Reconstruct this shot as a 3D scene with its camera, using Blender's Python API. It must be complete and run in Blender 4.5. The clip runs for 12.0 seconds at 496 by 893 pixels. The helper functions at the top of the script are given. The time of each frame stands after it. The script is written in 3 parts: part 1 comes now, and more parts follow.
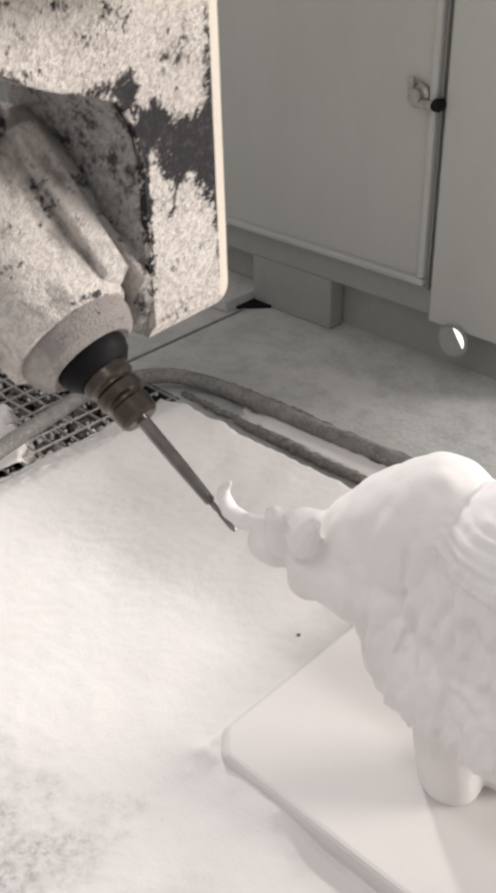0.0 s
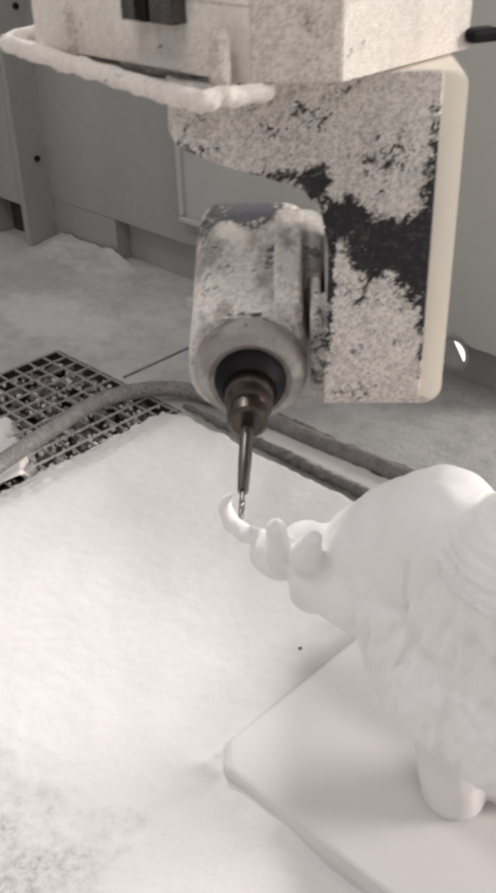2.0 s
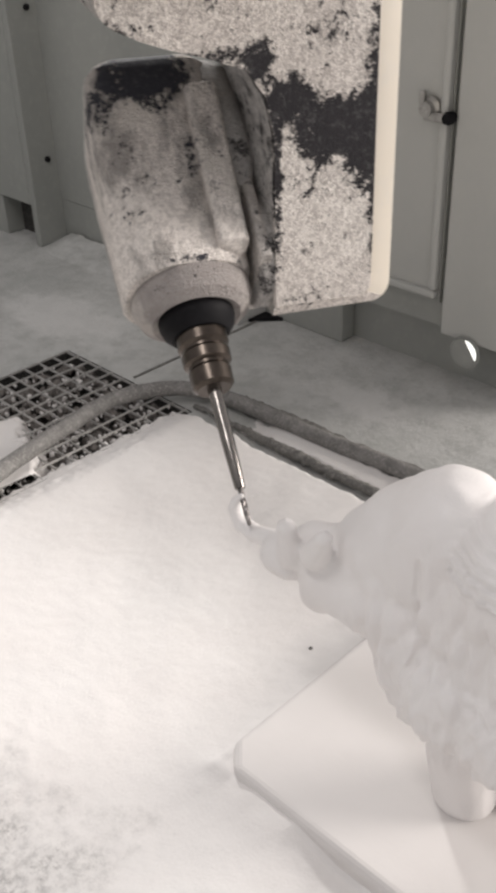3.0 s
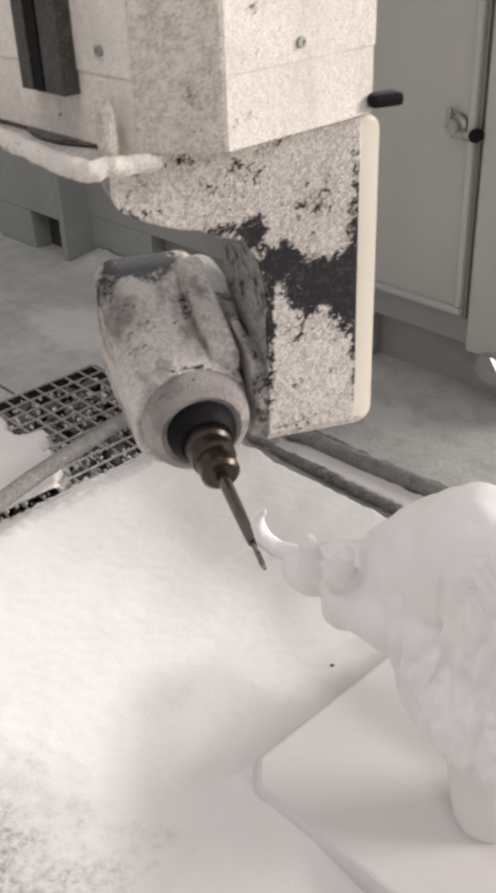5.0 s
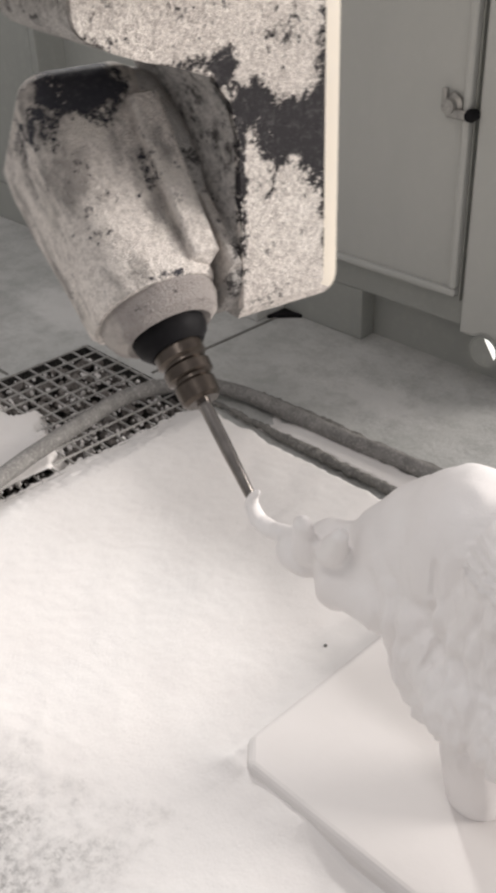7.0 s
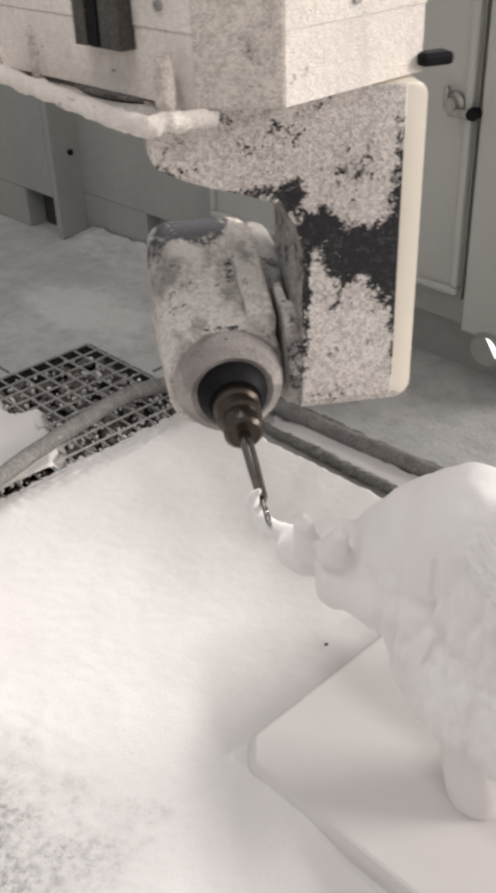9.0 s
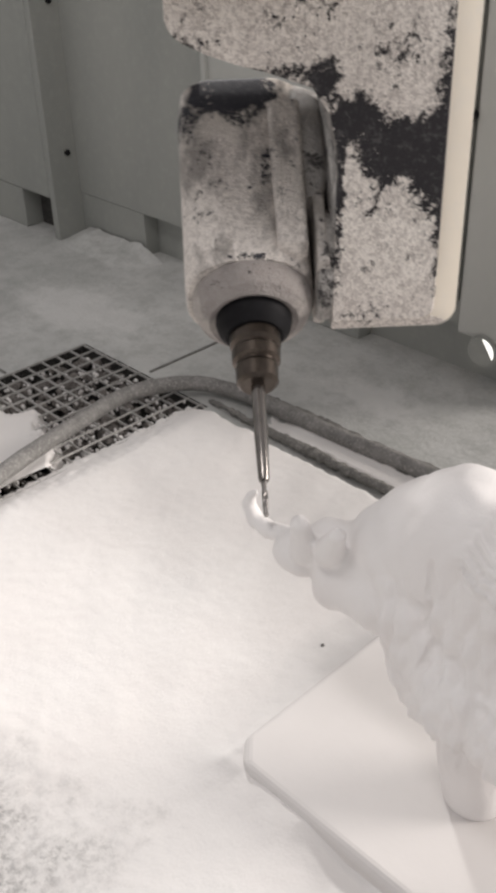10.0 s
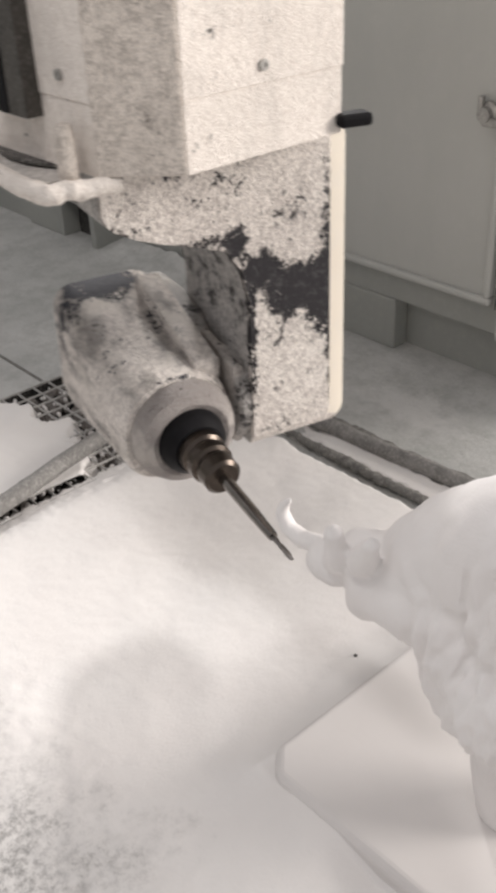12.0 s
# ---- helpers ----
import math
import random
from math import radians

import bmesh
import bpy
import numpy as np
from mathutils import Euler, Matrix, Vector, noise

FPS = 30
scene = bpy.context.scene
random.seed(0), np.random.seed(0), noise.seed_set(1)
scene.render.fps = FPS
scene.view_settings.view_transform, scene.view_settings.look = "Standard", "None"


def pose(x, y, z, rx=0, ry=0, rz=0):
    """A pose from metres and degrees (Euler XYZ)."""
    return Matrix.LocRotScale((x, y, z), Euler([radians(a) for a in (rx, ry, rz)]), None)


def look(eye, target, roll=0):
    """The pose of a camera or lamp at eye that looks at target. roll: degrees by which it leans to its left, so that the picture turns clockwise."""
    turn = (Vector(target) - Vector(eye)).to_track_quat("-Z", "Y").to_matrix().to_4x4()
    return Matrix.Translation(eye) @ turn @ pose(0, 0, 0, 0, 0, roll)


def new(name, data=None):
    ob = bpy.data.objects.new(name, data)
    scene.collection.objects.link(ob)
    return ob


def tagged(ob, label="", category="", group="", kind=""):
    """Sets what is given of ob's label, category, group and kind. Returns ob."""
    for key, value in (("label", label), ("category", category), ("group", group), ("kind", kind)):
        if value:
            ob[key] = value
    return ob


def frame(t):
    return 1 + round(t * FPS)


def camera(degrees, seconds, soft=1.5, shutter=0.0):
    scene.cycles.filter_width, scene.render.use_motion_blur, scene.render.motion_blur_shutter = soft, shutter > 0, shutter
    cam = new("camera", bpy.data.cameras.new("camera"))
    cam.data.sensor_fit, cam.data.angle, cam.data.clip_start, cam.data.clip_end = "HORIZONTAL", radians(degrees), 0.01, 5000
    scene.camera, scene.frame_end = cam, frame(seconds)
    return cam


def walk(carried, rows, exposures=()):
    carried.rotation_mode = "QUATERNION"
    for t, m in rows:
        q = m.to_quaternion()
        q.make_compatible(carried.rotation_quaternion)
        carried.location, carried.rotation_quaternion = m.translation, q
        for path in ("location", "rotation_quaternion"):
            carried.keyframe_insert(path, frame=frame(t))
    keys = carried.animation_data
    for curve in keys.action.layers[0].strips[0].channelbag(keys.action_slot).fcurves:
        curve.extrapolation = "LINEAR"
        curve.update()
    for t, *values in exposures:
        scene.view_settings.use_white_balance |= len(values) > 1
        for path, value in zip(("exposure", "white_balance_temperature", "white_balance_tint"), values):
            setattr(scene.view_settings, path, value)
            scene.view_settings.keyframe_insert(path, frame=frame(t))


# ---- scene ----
cam = camera(28.75, 12.0, soft=4.2, shutter=0.4)
walk(cam, [
    (0.0, pose(0, 0, 0.95, 57.136, 1.429, -1.262)),
    (0.5, pose(0, 0, 0.95, 57.366, 1.622, -0.982)),
    (1.0, pose(0, 0, 0.95, 57.695, 1.692, -0.871)),
    (1.5, pose(0, 0, 0.95, 57.762, 1.556, -1.080)),
    (2.0, pose(0, 0, 0.95, 57.891, 1.492, -1.185)),
    (2.5, pose(0, 0, 0.95, 57.984, 1.696, -1.060)),
    (3.0, pose(0, 0, 0.95, 57.898, 1.847, -0.694)),
    (5.0, pose(0, 0, 0.95, 58.849, 2.049, 0.794)),
    (5.5, pose(0, 0, 0.95, 58.393, 1.911, 0.080)),
    (6.0, pose(0, 0, 0.95, 58.095, 1.798, -0.266)),
    (6.5, pose(0, 0, 0.95, 58.019, 1.778, -0.039)),
    (7.0, pose(0, 0, 0.95, 57.721, 1.790, 0.547)),
    (9.0, pose(0, 0, 0.95, 57.642, 1.755, 0.643)),
    (9.5, pose(0, 0, 0.95, 57.877, 1.871, 0.173)),
    (10.0, pose(0, 0, 0.95, 57.689, 1.564, 0.530)),
    (10.5, pose(0, 0, 0.95, 57.429, 1.526, 0.820)),
    (11.0, pose(0, 0, 0.95, 57.143, 1.323, 0.960)),
    (11.5, pose(0, 0, 0.95, 57.384, 1.545, 1.718)),
    (12.0, pose(0, 0, 0.95, 58.266, 2.310, 2.427)),
], exposures=[(0.0, 0.0), (12.0, 0.0)])

# ---- light ----
MACHINE = pose(0, 0, 0, 0, 0, -45.5)      # the machine's own axes: x along the back wall, y towards it

world = bpy.data.worlds.new("workshop_light")
world.use_nodes = True
scene.world = world
world.node_tree.nodes["Background"].inputs[0].default_value = (1.0, 0.962, 0.968, 1)
world.node_tree.nodes["Background"].inputs[1].default_value = 0.46

sun_data = bpy.data.lights.new("sun", "SUN")
sun_data.energy, sun_data.angle, sun_data.color = 3.2, radians(24), (1.0, 0.93, 0.875)
sun = new("sun", sun_data)
sun.matrix_world = look((3.0, 0.95, 1.20), (0, 0.9, 0.3))


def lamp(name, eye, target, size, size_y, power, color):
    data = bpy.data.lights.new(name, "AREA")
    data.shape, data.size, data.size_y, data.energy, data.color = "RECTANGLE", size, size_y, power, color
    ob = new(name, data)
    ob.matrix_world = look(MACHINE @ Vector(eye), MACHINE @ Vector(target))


# a high workshop window behind the low enclosure wall
lamp("window_light", (-3.79, 2.77, 2.43), (-0.72, 0.5, 0.05), 0.38, 0.30, 114, (1.0, 0.965, 0.94))
# an unseen light added overhead, brightening the sculpture's flank from the machine's front
lamp("overhead_fill_light", (-0.6, -0.4, 3.0), (-0.6, 0.7, 0.1), 0.8, 0.4, 16, (1.0, 0.96, 0.94))


# ---- materials ----
class Nodes:
    """A short way to write a node material."""

    def __init__(self, name):
        self.mat = bpy.data.materials.new(name)
        self.mat.use_nodes = True
        self.tree = self.mat.node_tree
        self.bsdf = self.tree.nodes["Principled BSDF"]
        self.coord = self.add("ShaderNodeTexCoord").outputs["Object"]

    def add(self, kind, **values):
        node = self.tree.nodes.new(kind)
        for key, value in values.items():
            node.inputs[key].default_value = value
        return node

    def link(self, a, b):
        self.tree.links.new(a, b)
        return b

    def noise(self, scale, detail=4.0, rough=0.55, stretch=None):
        node = self.add("ShaderNodeTexNoise", Scale=scale, Detail=detail, Roughness=rough)
        if stretch:
            m = self.add("ShaderNodeMapping", Scale=stretch)
            self.link(self.coord, m.inputs["Vector"])
            self.link(m.outputs[0], node.inputs["Vector"])
        else:
            self.link(self.coord, node.inputs["Vector"])
        return node.outputs["Fac"]

    def ramp(self, fac, stops):
        node = self.add("ShaderNodeValToRGB")
        el = node.color_ramp.elements
        while len(el) < len(stops):
            el.new(0.5)
        for e, (p, c) in zip(el, stops):
            e.position, e.color = p, (c, c, c, 1) if isinstance(c, (int, float)) else (*c, 1)
        self.link(fac, node.inputs[0])
        return node.outputs[0]

    def mix(self, fac, a, b, mode="MIX"):
        node = self.tree.nodes.new("ShaderNodeMix")
        node.data_type, node.blend_type = "RGBA", mode
        for sock, v in ((node.inputs[0], fac), (node.inputs[6], a), (node.inputs[7], b)):
            if isinstance(v, (int, float)):
                sock.default_value = v
            elif isinstance(v, tuple):
                sock.default_value = (*v, 1)
            else:
                self.link(v, sock)
        return node.outputs[2]

    def math(self, op, a, b=0.0):
        node = self.tree.nodes.new("ShaderNodeMath")
        node.operation = op
        for sock, v in ((node.inputs[0], a), (node.inputs[1], b)):
            if isinstance(v, (int, float)):
                sock.default_value = v
            else:
                self.link(v, sock)
        return node.outputs[0]

    def near(self, centre, radius):
        """1 at centre, falling to 0 at radius, by distance in the object's space (radius: one number or three)."""
        r = radius if isinstance(radius, tuple) else (radius,) * 3
        m = self.tree.nodes.new("ShaderNodeMapping")
        m.inputs["Scale"].default_value = [1 / a for a in r]
        m.inputs["Location"].default_value = [-c / a for c, a in zip(centre, r)]
        self.link(self.coord, m.inputs["Vector"])
        ln = self.tree.nodes.new("ShaderNodeVectorMath")
        ln.operation = "LENGTH"
        self.link(m.outputs[0], ln.inputs[0])
        return self.math("MAXIMUM", self.math("SUBTRACT", 1.0, ln.outputs["Value"]), 0.0)

    def done(self, color, rough=0.6, metal=0.0, bump=None, depth=0.002, strength=1.0):
        for key, v in (("Base Color", color), ("Roughness", rough), ("Metallic", metal)):
            sock = self.bsdf.inputs[key]
            if isinstance(v, tuple):
                sock.default_value = (*v, 1)
            elif isinstance(v, (int, float)):
                sock.default_value = v
            else:
                self.link(v, sock)
        if bump is not None:
            b = self.add("ShaderNodeBump", Strength=strength, Distance=depth)
            self.link(bump, b.inputs["Height"])
            self.link(b.outputs[0], self.bsdf.inputs["Normal"])
        return self.mat


def foam_material():
    n = Nodes("expanded_foam")
    grain = n.noise(420, 3)
    soft = n.noise(9, 4)
    c = n.mix(n.ramp(soft, [(0.3, 0.0), (0.7, 1.0)]), (0.83, 0.80, 0.785), (0.87, 0.85, 0.84))
    n.bsdf.inputs["Specular IOR Level"].default_value = 0.2
    return n.done(c, 0.85, 0, n.math("ADD", grain, n.noise(60, 3)), 0.002, 0.2)


def dust_material():
    n = Nodes("white_foam_dust")
    grit = n.ramp(n.noise(100, 6, 0.75), [(0.36, 0.0), (0.56, 1.0)])
    where = n.math("ADD", n.near((-0.78, 0.06, 0), (0.55, 0.34, 1)), n.math("MULTIPLY", n.noise(11, 5, 0.6), 0.9))
    where = n.math("MAXIMUM", where, n.math("ADD", n.math("MULTIPLY", n.near((-0.66, 0.27, 0), (0.26, 0.21, 1)), 0.42), n.math("MULTIPLY", n.noise(14, 6, 0.7), 0.85)))
    where = n.ramp(where, [(0.62, 0.0), (1.0, 1.0)])
    white = n.mix(n.ramp(n.noise(5, 5), [(0.3, 0.0), (0.7, 1.0)]), (0.79, 0.76, 0.74), (0.85, 0.83, 0.812))
    grey = n.mix(grit, (0.27, 0.26, 0.25), (0.74, 0.72, 0.70))
    c = n.mix(where, white, grey)
    n.bsdf.inputs["Specular IOR Level"].default_value = 0.15
    b = n.math("ADD", n.noise(230, 4, 0.7), n.math("MULTIPLY", n.noise(28, 4), 0.15))
    return n.done(c, 0.95, 0, b, 0.004, 0.22)


def floor_material():
    n = Nodes("dusty_concrete")
    big = n.ramp(n.noise(2.6, 6, 0.6), [(0.35, 0.0), (0.65, 1.0)])
    mid = n.ramp(n.noise(4.5, 7, 0.62), [(0.44, 0.0), (0.66, 1.0)])
    c = n.mix(big, (0.42, 0.425, 0.41), (0.57, 0.57, 0.555))
    c = n.mix(n.math("MULTIPLY", mid, 0.5), c, (0.62, 0.615, 0.60))
    c = n.mix(n.math("MULTIPLY", n.ramp(n.noise(17, 6, 0.75), [(0.46, 0.0), (0.60, 1.0)]), 0.40), c, (0.30, 0.305, 0.29))
    drift = n.math("ADD", n.math("MULTIPLY", n.near((-1.84, 1.17, 0), (0.34, 0.16, 1)), 0.8), n.math("MULTIPLY", n.noise(12, 6, 0.7), 0.9))
    drift = n.math("MAXIMUM", drift, n.math("ADD", n.math("MULTIPLY", n.near((-1.05, 1.32, 0), (0.30, 0.14, 1)), 0.6), n.math("MULTIPLY", n.noise(16, 6, 0.7), 0.9)))
    c = n.mix(n.math("MULTIPLY", n.ramp(drift, [(0.72, 0.0), (0.92, 1.0)]), 0.6), c, (0.70, 0.69, 0.675))
    c = n.mix(n.ramp(n.noise(130, 4, 0.7), [(0.58, 0.0), (0.70, 0.6)]), c, (0.66, 0.65, 0.63))
    return n.done(c, 0.9, 0, n.math("ADD", n.noise(90, 5, 0.7), n.noise(14, 4)), 0.006, 0.5)


def paint_material(name, a, b, dust=0.3, rough=0.45):
    n = Nodes(name)
    c = n.mix(n.ramp(n.noise(3.2, 5, 0.6, (1, 1, 0.35)), [(0.35, 0.0), (0.65, 1.0)]), a, b)
    c = n.mix(n.math("MULTIPLY", n.ramp(n.noise(42, 5, 0.7), [(0.5, 0.0), (0.75, 1.0)]), dust), c, (0.62, 0.60, 0.57))
    r = n.math("ADD", n.math("MULTIPLY", n.noise(12), 0.25), rough - 0.1)
    return n.done(c, r, 0, n.noise(55, 3), 0.0008, 0.35)


def casting_material(name, bare, centres, base=(0.78, 0.725, 0.675), fleck=(0.30, 0.26, 0.24), amount=0.5, bias=0.0, smear=0.0, relief=0.8, grain=120):
    """Paint under a crust of foam dust, rubbed off to dark metal round the given centres."""
    n = Nodes(name)
    fl = n.ramp(n.math("ADD", n.math("MULTIPLY", n.noise(grain, 6, 0.85), 0.65), n.math("MULTIPLY", n.noise(330, 3, 0.8), 0.35)), [(0.445, 1.0), (0.535, 0.0)])
    c = n.mix(n.ramp(n.noise(7, 5), [(0.3, 0.0), (0.7, 1.0)]), base, tuple(min(1, v * 1.16) for v in base))
    c = n.mix(n.math("MULTIPLY", fl, amount), c, fleck)
    if smear:
        c = n.mix(n.math("MULTIPLY", n.ramp(n.noise(19, 5, 0.7, (1, 1, 0.45)), [(0.47, 0.0), (0.60, 1.0)]), smear), c, (0.20, 0.185, 0.175))
        c = n.mix(n.math("MULTIPLY", n.ramp(n.noise(13, 4, 0.6), [(0.54, 0.0), (0.64, 1.0)]), smear), c, (0.78, 0.73, 0.67))
    field = n.math("MULTIPLY", n.noise(22, 6, 0.75), 1.05)
    for centre, radius, weight in centres:
        field = n.math("ADD", field, n.math("MULTIPLY", n.near(centre, radius), weight))
    field = n.math("ADD", field, n.math("ADD", n.math("MULTIPLY", n.noise(75, 5, 0.8), 0.95), n.math("MULTIPLY", n.noise(240, 3, 0.8), 0.50)))
    mask = n.ramp(n.math("ADD", field, bias - 0.785), [(0.59, 0.0), (0.67, 1.0)])
    speck = n.ramp(n.noise(110, 5, 0.8), [(0.52, 0.0), (0.64, 1.0)])
    dark = n.mix(n.math("MULTIPLY", speck, 0.3), bare, (0.17, 0.16, 0.16))
    c = n.mix(mask, c, dark)
    crust = n.math("MULTIPLY", n.math("ADD", n.noise(150, 4, 0.75), n.noise(420, 2)), n.math("SUBTRACT", 1.0, n.math("MULTIPLY", mask, 0.8)))
    return n.done(c, n.math("SUBTRACT", 0.93, n.math("MULTIPLY", mask, 0.13)), 0, crust, 0.006, relief)


def metal_material(name, color, rough, var=0.12, metal=1.0, dust=0.0):
    n = Nodes(name)
    s = n.noise(40, 5, 0.65)
    c = n.mix(n.ramp(s, [(0.35, 0.0), (0.65, 1.0)]), color, tuple(v * 0.65 for v in color))
    if dust:
        c = n.mix(n.math("MULTIPLY", n.ramp(n.noise(210, 4, 0.7), [(0.5, 0.0), (0.66, 1.0)]), dust), c, (0.6, 0.57, 0.54))
    return n.done(c, n.math("ADD", n.math("MULTIPLY", s, var), rough), metal, n.noise(300, 2), 0.0004, 0.3)


def glow_material(name, color, power):
    m = bpy.data.materials.new(name)
    m.use_nodes = True
    b = m.node_tree.nodes["Principled BSDF"]
    b.inputs["Emission Color"].default_value = (*color, 1)
    b.inputs["Emission Strength"].default_value = power
    return m


FOAM = foam_material()
BOARD = paint_material("grey_white_foam_board", (0.67, 0.645, 0.63), (0.71, 0.685, 0.67), 0.0, 0.9)
DUST = dust_material()
FLOOR = floor_material()
WALL = paint_material("grey_green_sheet_metal", (0.268, 0.277, 0.261), (0.318, 0.323, 0.303), 0.12)
WALL_DOOR = paint_material("grey_door_paint", (0.40, 0.405, 0.385), (0.445, 0.447, 0.427), 0.08)
CREAM = paint_material("cream_machine_paint", (0.80, 0.73, 0.62), (0.70, 0.64, 0.55), 0.35)
ARM = casting_material("dusted_arm_casting", (0.016, 0.014, 0.017), [
    ((0.180, -0.12, 0.162), (0.080, 0.2, 0.046), 0.62), ((0.224, -0.12, 0.128), (0.042, 0.2, 0.066), 0.55), ((0.130, -0.12, 0.194), (0.034, 0.2, 0.040), 0.45),
    ((0.236, -0.12, 0.240), (0.026, 0.2, 0.13), 0.42), ((0.100, -0.12, 0.236), (0.022, 0.2, 0.028), 0.40),
    ((0.02, -0.12, 0.240), (0.10, 0.2, 0.014), 0.36), ((-0.06, -0.12, 0.268), (0.045, 0.2, 0.018), 0.36),
    ((0.116, -0.12, 0.10), (0.010, 0.3, 0.12), 0.30), ((0.235, -0.12, 0.04), (0.014, 0.2, 0.07), 0.30)], amount=0.62, grain=185, base=(0.88, 0.815, 0.76), fleck=(0.30, 0.255, 0.235))
HOUSING = casting_material("dusted_spindle_housing", (0.030, 0.030, 0.040), [
    ((-0.008, -0.09, 0.206), (0.060, 0.11, 0.062), 0.85), ((-0.072, -0.07, 0.19), (0.034, 0.10, 0.06), 0.27),
    ((0.024, -0.08, 0.10), (0.012, 0.05, 0.05), 0.30), ((0.0, -0.08, -0.034), (0.09, 0.2, 0.010), 0.22)], base=(0.83, 0.775, 0.725), fleck=(0.36, 0.32, 0.29), amount=0.5, bias=-0.03, smear=0.72, relief=0.75)
# darker than the arm's paint, partly for the shade on its inner side
ARM_INNER = casting_material("rubbed_shaded_casting", (0.075, 0.07, 0.07), [((0.1, 0, 0.12), (0.3, 0.3, 0.3), 0.10)], base=(0.58, 0.555, 0.53), fleck=(0.18, 0.17, 0.16), amount=0.6)
NOSE = casting_material("dusted_nose_flange", (0.10, 0.09, 0.09), [((0, 0, -0.05), (0.09, 0.09, 0.02), 0.10)], base=(0.36, 0.33, 0.315), amount=0.35, bias=-0.06, smear=0.4)
SIDE = casting_material("dusted_joint_paint", (0.08, 0.075, 0.075), [((0.095, -0.06, 0.0), (0.02, 0.03, 0.3), 0.2)], base=(0.62, 0.585, 0.55), fleck=(0.30, 0.27, 0.25), amount=0.6, bias=-0.04, smear=0.3, relief=0.5)
RAM = casting_material("dust_caked_ram_paint", (0.10, 0.09, 0.08), [], base=(0.86, 0.80, 0.74), fleck=(0.60, 0.52, 0.46), amount=0.35, bias=-0.10, smear=0.12, relief=0.6)
RAM_GRIT = casting_material("gritty_ram_chamfer", (0.16, 0.14, 0.12), [], base=(0.74, 0.675, 0.61), fleck=(0.42, 0.375, 0.335), amount=0.75, bias=-0.07, relief=0.6, grain=85)
BRONZE = metal_material("dark_bronze_nut", (0.115, 0.096, 0.082), 0.22, 0.16)
STEEL = metal_material("polished_steel", (0.26, 0.24, 0.225), 0.16)
COVER = casting_material("grey_rear_cover", (0.09, 0.085, 0.085), [((0.08, -0.06, 0.09), (0.03, 0.06, 0.03), 0.2)], base=(0.56, 0.54, 0.52), fleck=(0.34, 0.32, 0.31), amount=0.3, bias=-0.05, smear=0.35)
CARBIDE = metal_material("grey_carbide", (0.30, 0.28, 0.27), 0.35)
# also colours the wedge that stands for shadow at the wall's foot
BLACK = metal_material("black_rubber_and_shade", (0.011, 0.0105, 0.012), 0.5, 0.2, 0.0)
DARK_METAL = metal_material("dark_dusted_metal", (0.10, 0.095, 0.09), 0.5, 0.2, 0.3, 0.5)
GREY_METAL = metal_material("dusted_zinc", (0.42, 0.41, 0.39), 0.4, 0.2, 0.6, 0.4)
GRATE = metal_material("dusted_galvanised_steel", (0.56, 0.55, 0.53), 0.6, 0.2, 0.2, 0.65)
# near-black colour puts the shade of pit and column opening into the material
PIT = metal_material("pit_shade_black", (0.035, 0.033, 0.03), 0.8, 0.1, 0.0, 0.15)
LITTER = metal_material("grey_brown_litter", (0.21, 0.19, 0.175), 0.85, 0.1, 0.0, 0.35)
HOSE = metal_material("dusty_grey_hose", (0.24, 0.232, 0.222), 0.7, 0.1, 0.0, 0.35)
SEAL = metal_material("gritty_dark_strip", (0.185, 0.18, 0.168), 0.8, 0.1, 0.0, 0.30)
RAIL = metal_material("dark_oiled_rail", (0.085, 0.078, 0.07), 0.45, 0.2, 0.4, 0.12)
BLACK.node_tree.nodes["Principled BSDF"].inputs["Specular IOR Level"].default_value = 0.12
DAY = glow_material("daylight_gap", (1.0, 0.98, 0.93), 1.3)


# ---- mesh helpers ----
def mesh_of(name, bm, material, smooth=False):
    bmesh.ops.recalc_face_normals(bm, faces=bm.faces)
    me = bpy.data.meshes.new(name)
    bm.to_mesh(me)
    bm.free()
    me.materials.append(material)
    if smooth:
        me.shade_smooth()
    return me


def part(name, bm, material, parent=None, label="", smooth=False):
    ob = new(name, mesh_of(name, bm, material, smooth))
    ob.parent = parent
    if label:
        ob["label"] = label
    return ob


def soften(ob, width, segments=2, angle=35):
    m = ob.modifiers.new("edge", "BEVEL")
    m.width, m.segments, m.limit_method, m.angle_limit = width, segments, "ANGLE", radians(angle)
    m.harden_normals = False
    return ob


def smooth_by_angle(ob, degrees=40):
    ob.data.shade_smooth()
    ob.data.set_sharp_from_angle(angle=radians(degrees))
    return ob


def box_bm(x0, x1, y0, y1, z0, z1, bm=None):
    bm = bm or bmesh.new()
    bmesh.ops.create_cube(bm, size=1, matrix=Matrix.Translation(((x0 + x1) / 2, (y0 + y1) / 2, (z0 + z1) / 2))
                          @ Matrix.Diagonal((x1 - x0, y1 - y0, z1 - z0, 1)))
    return bm


def prism_bm(outline, z0, z1):
    """An upright prism over a plan outline."""
    bm = bmesh.new()
    low = [bm.verts.new((x, y, z0)) for x, y in outline]
    high = [bm.verts.new((x, y, z1)) for x, y in outline]
    bm.faces.new(low)
    bm.faces.new(high)
    for i in range(len(outline)):
        j = (i + 1) % len(outline)
        bm.faces.new((low[i], low[j], high[j], high[i]))
    return bm


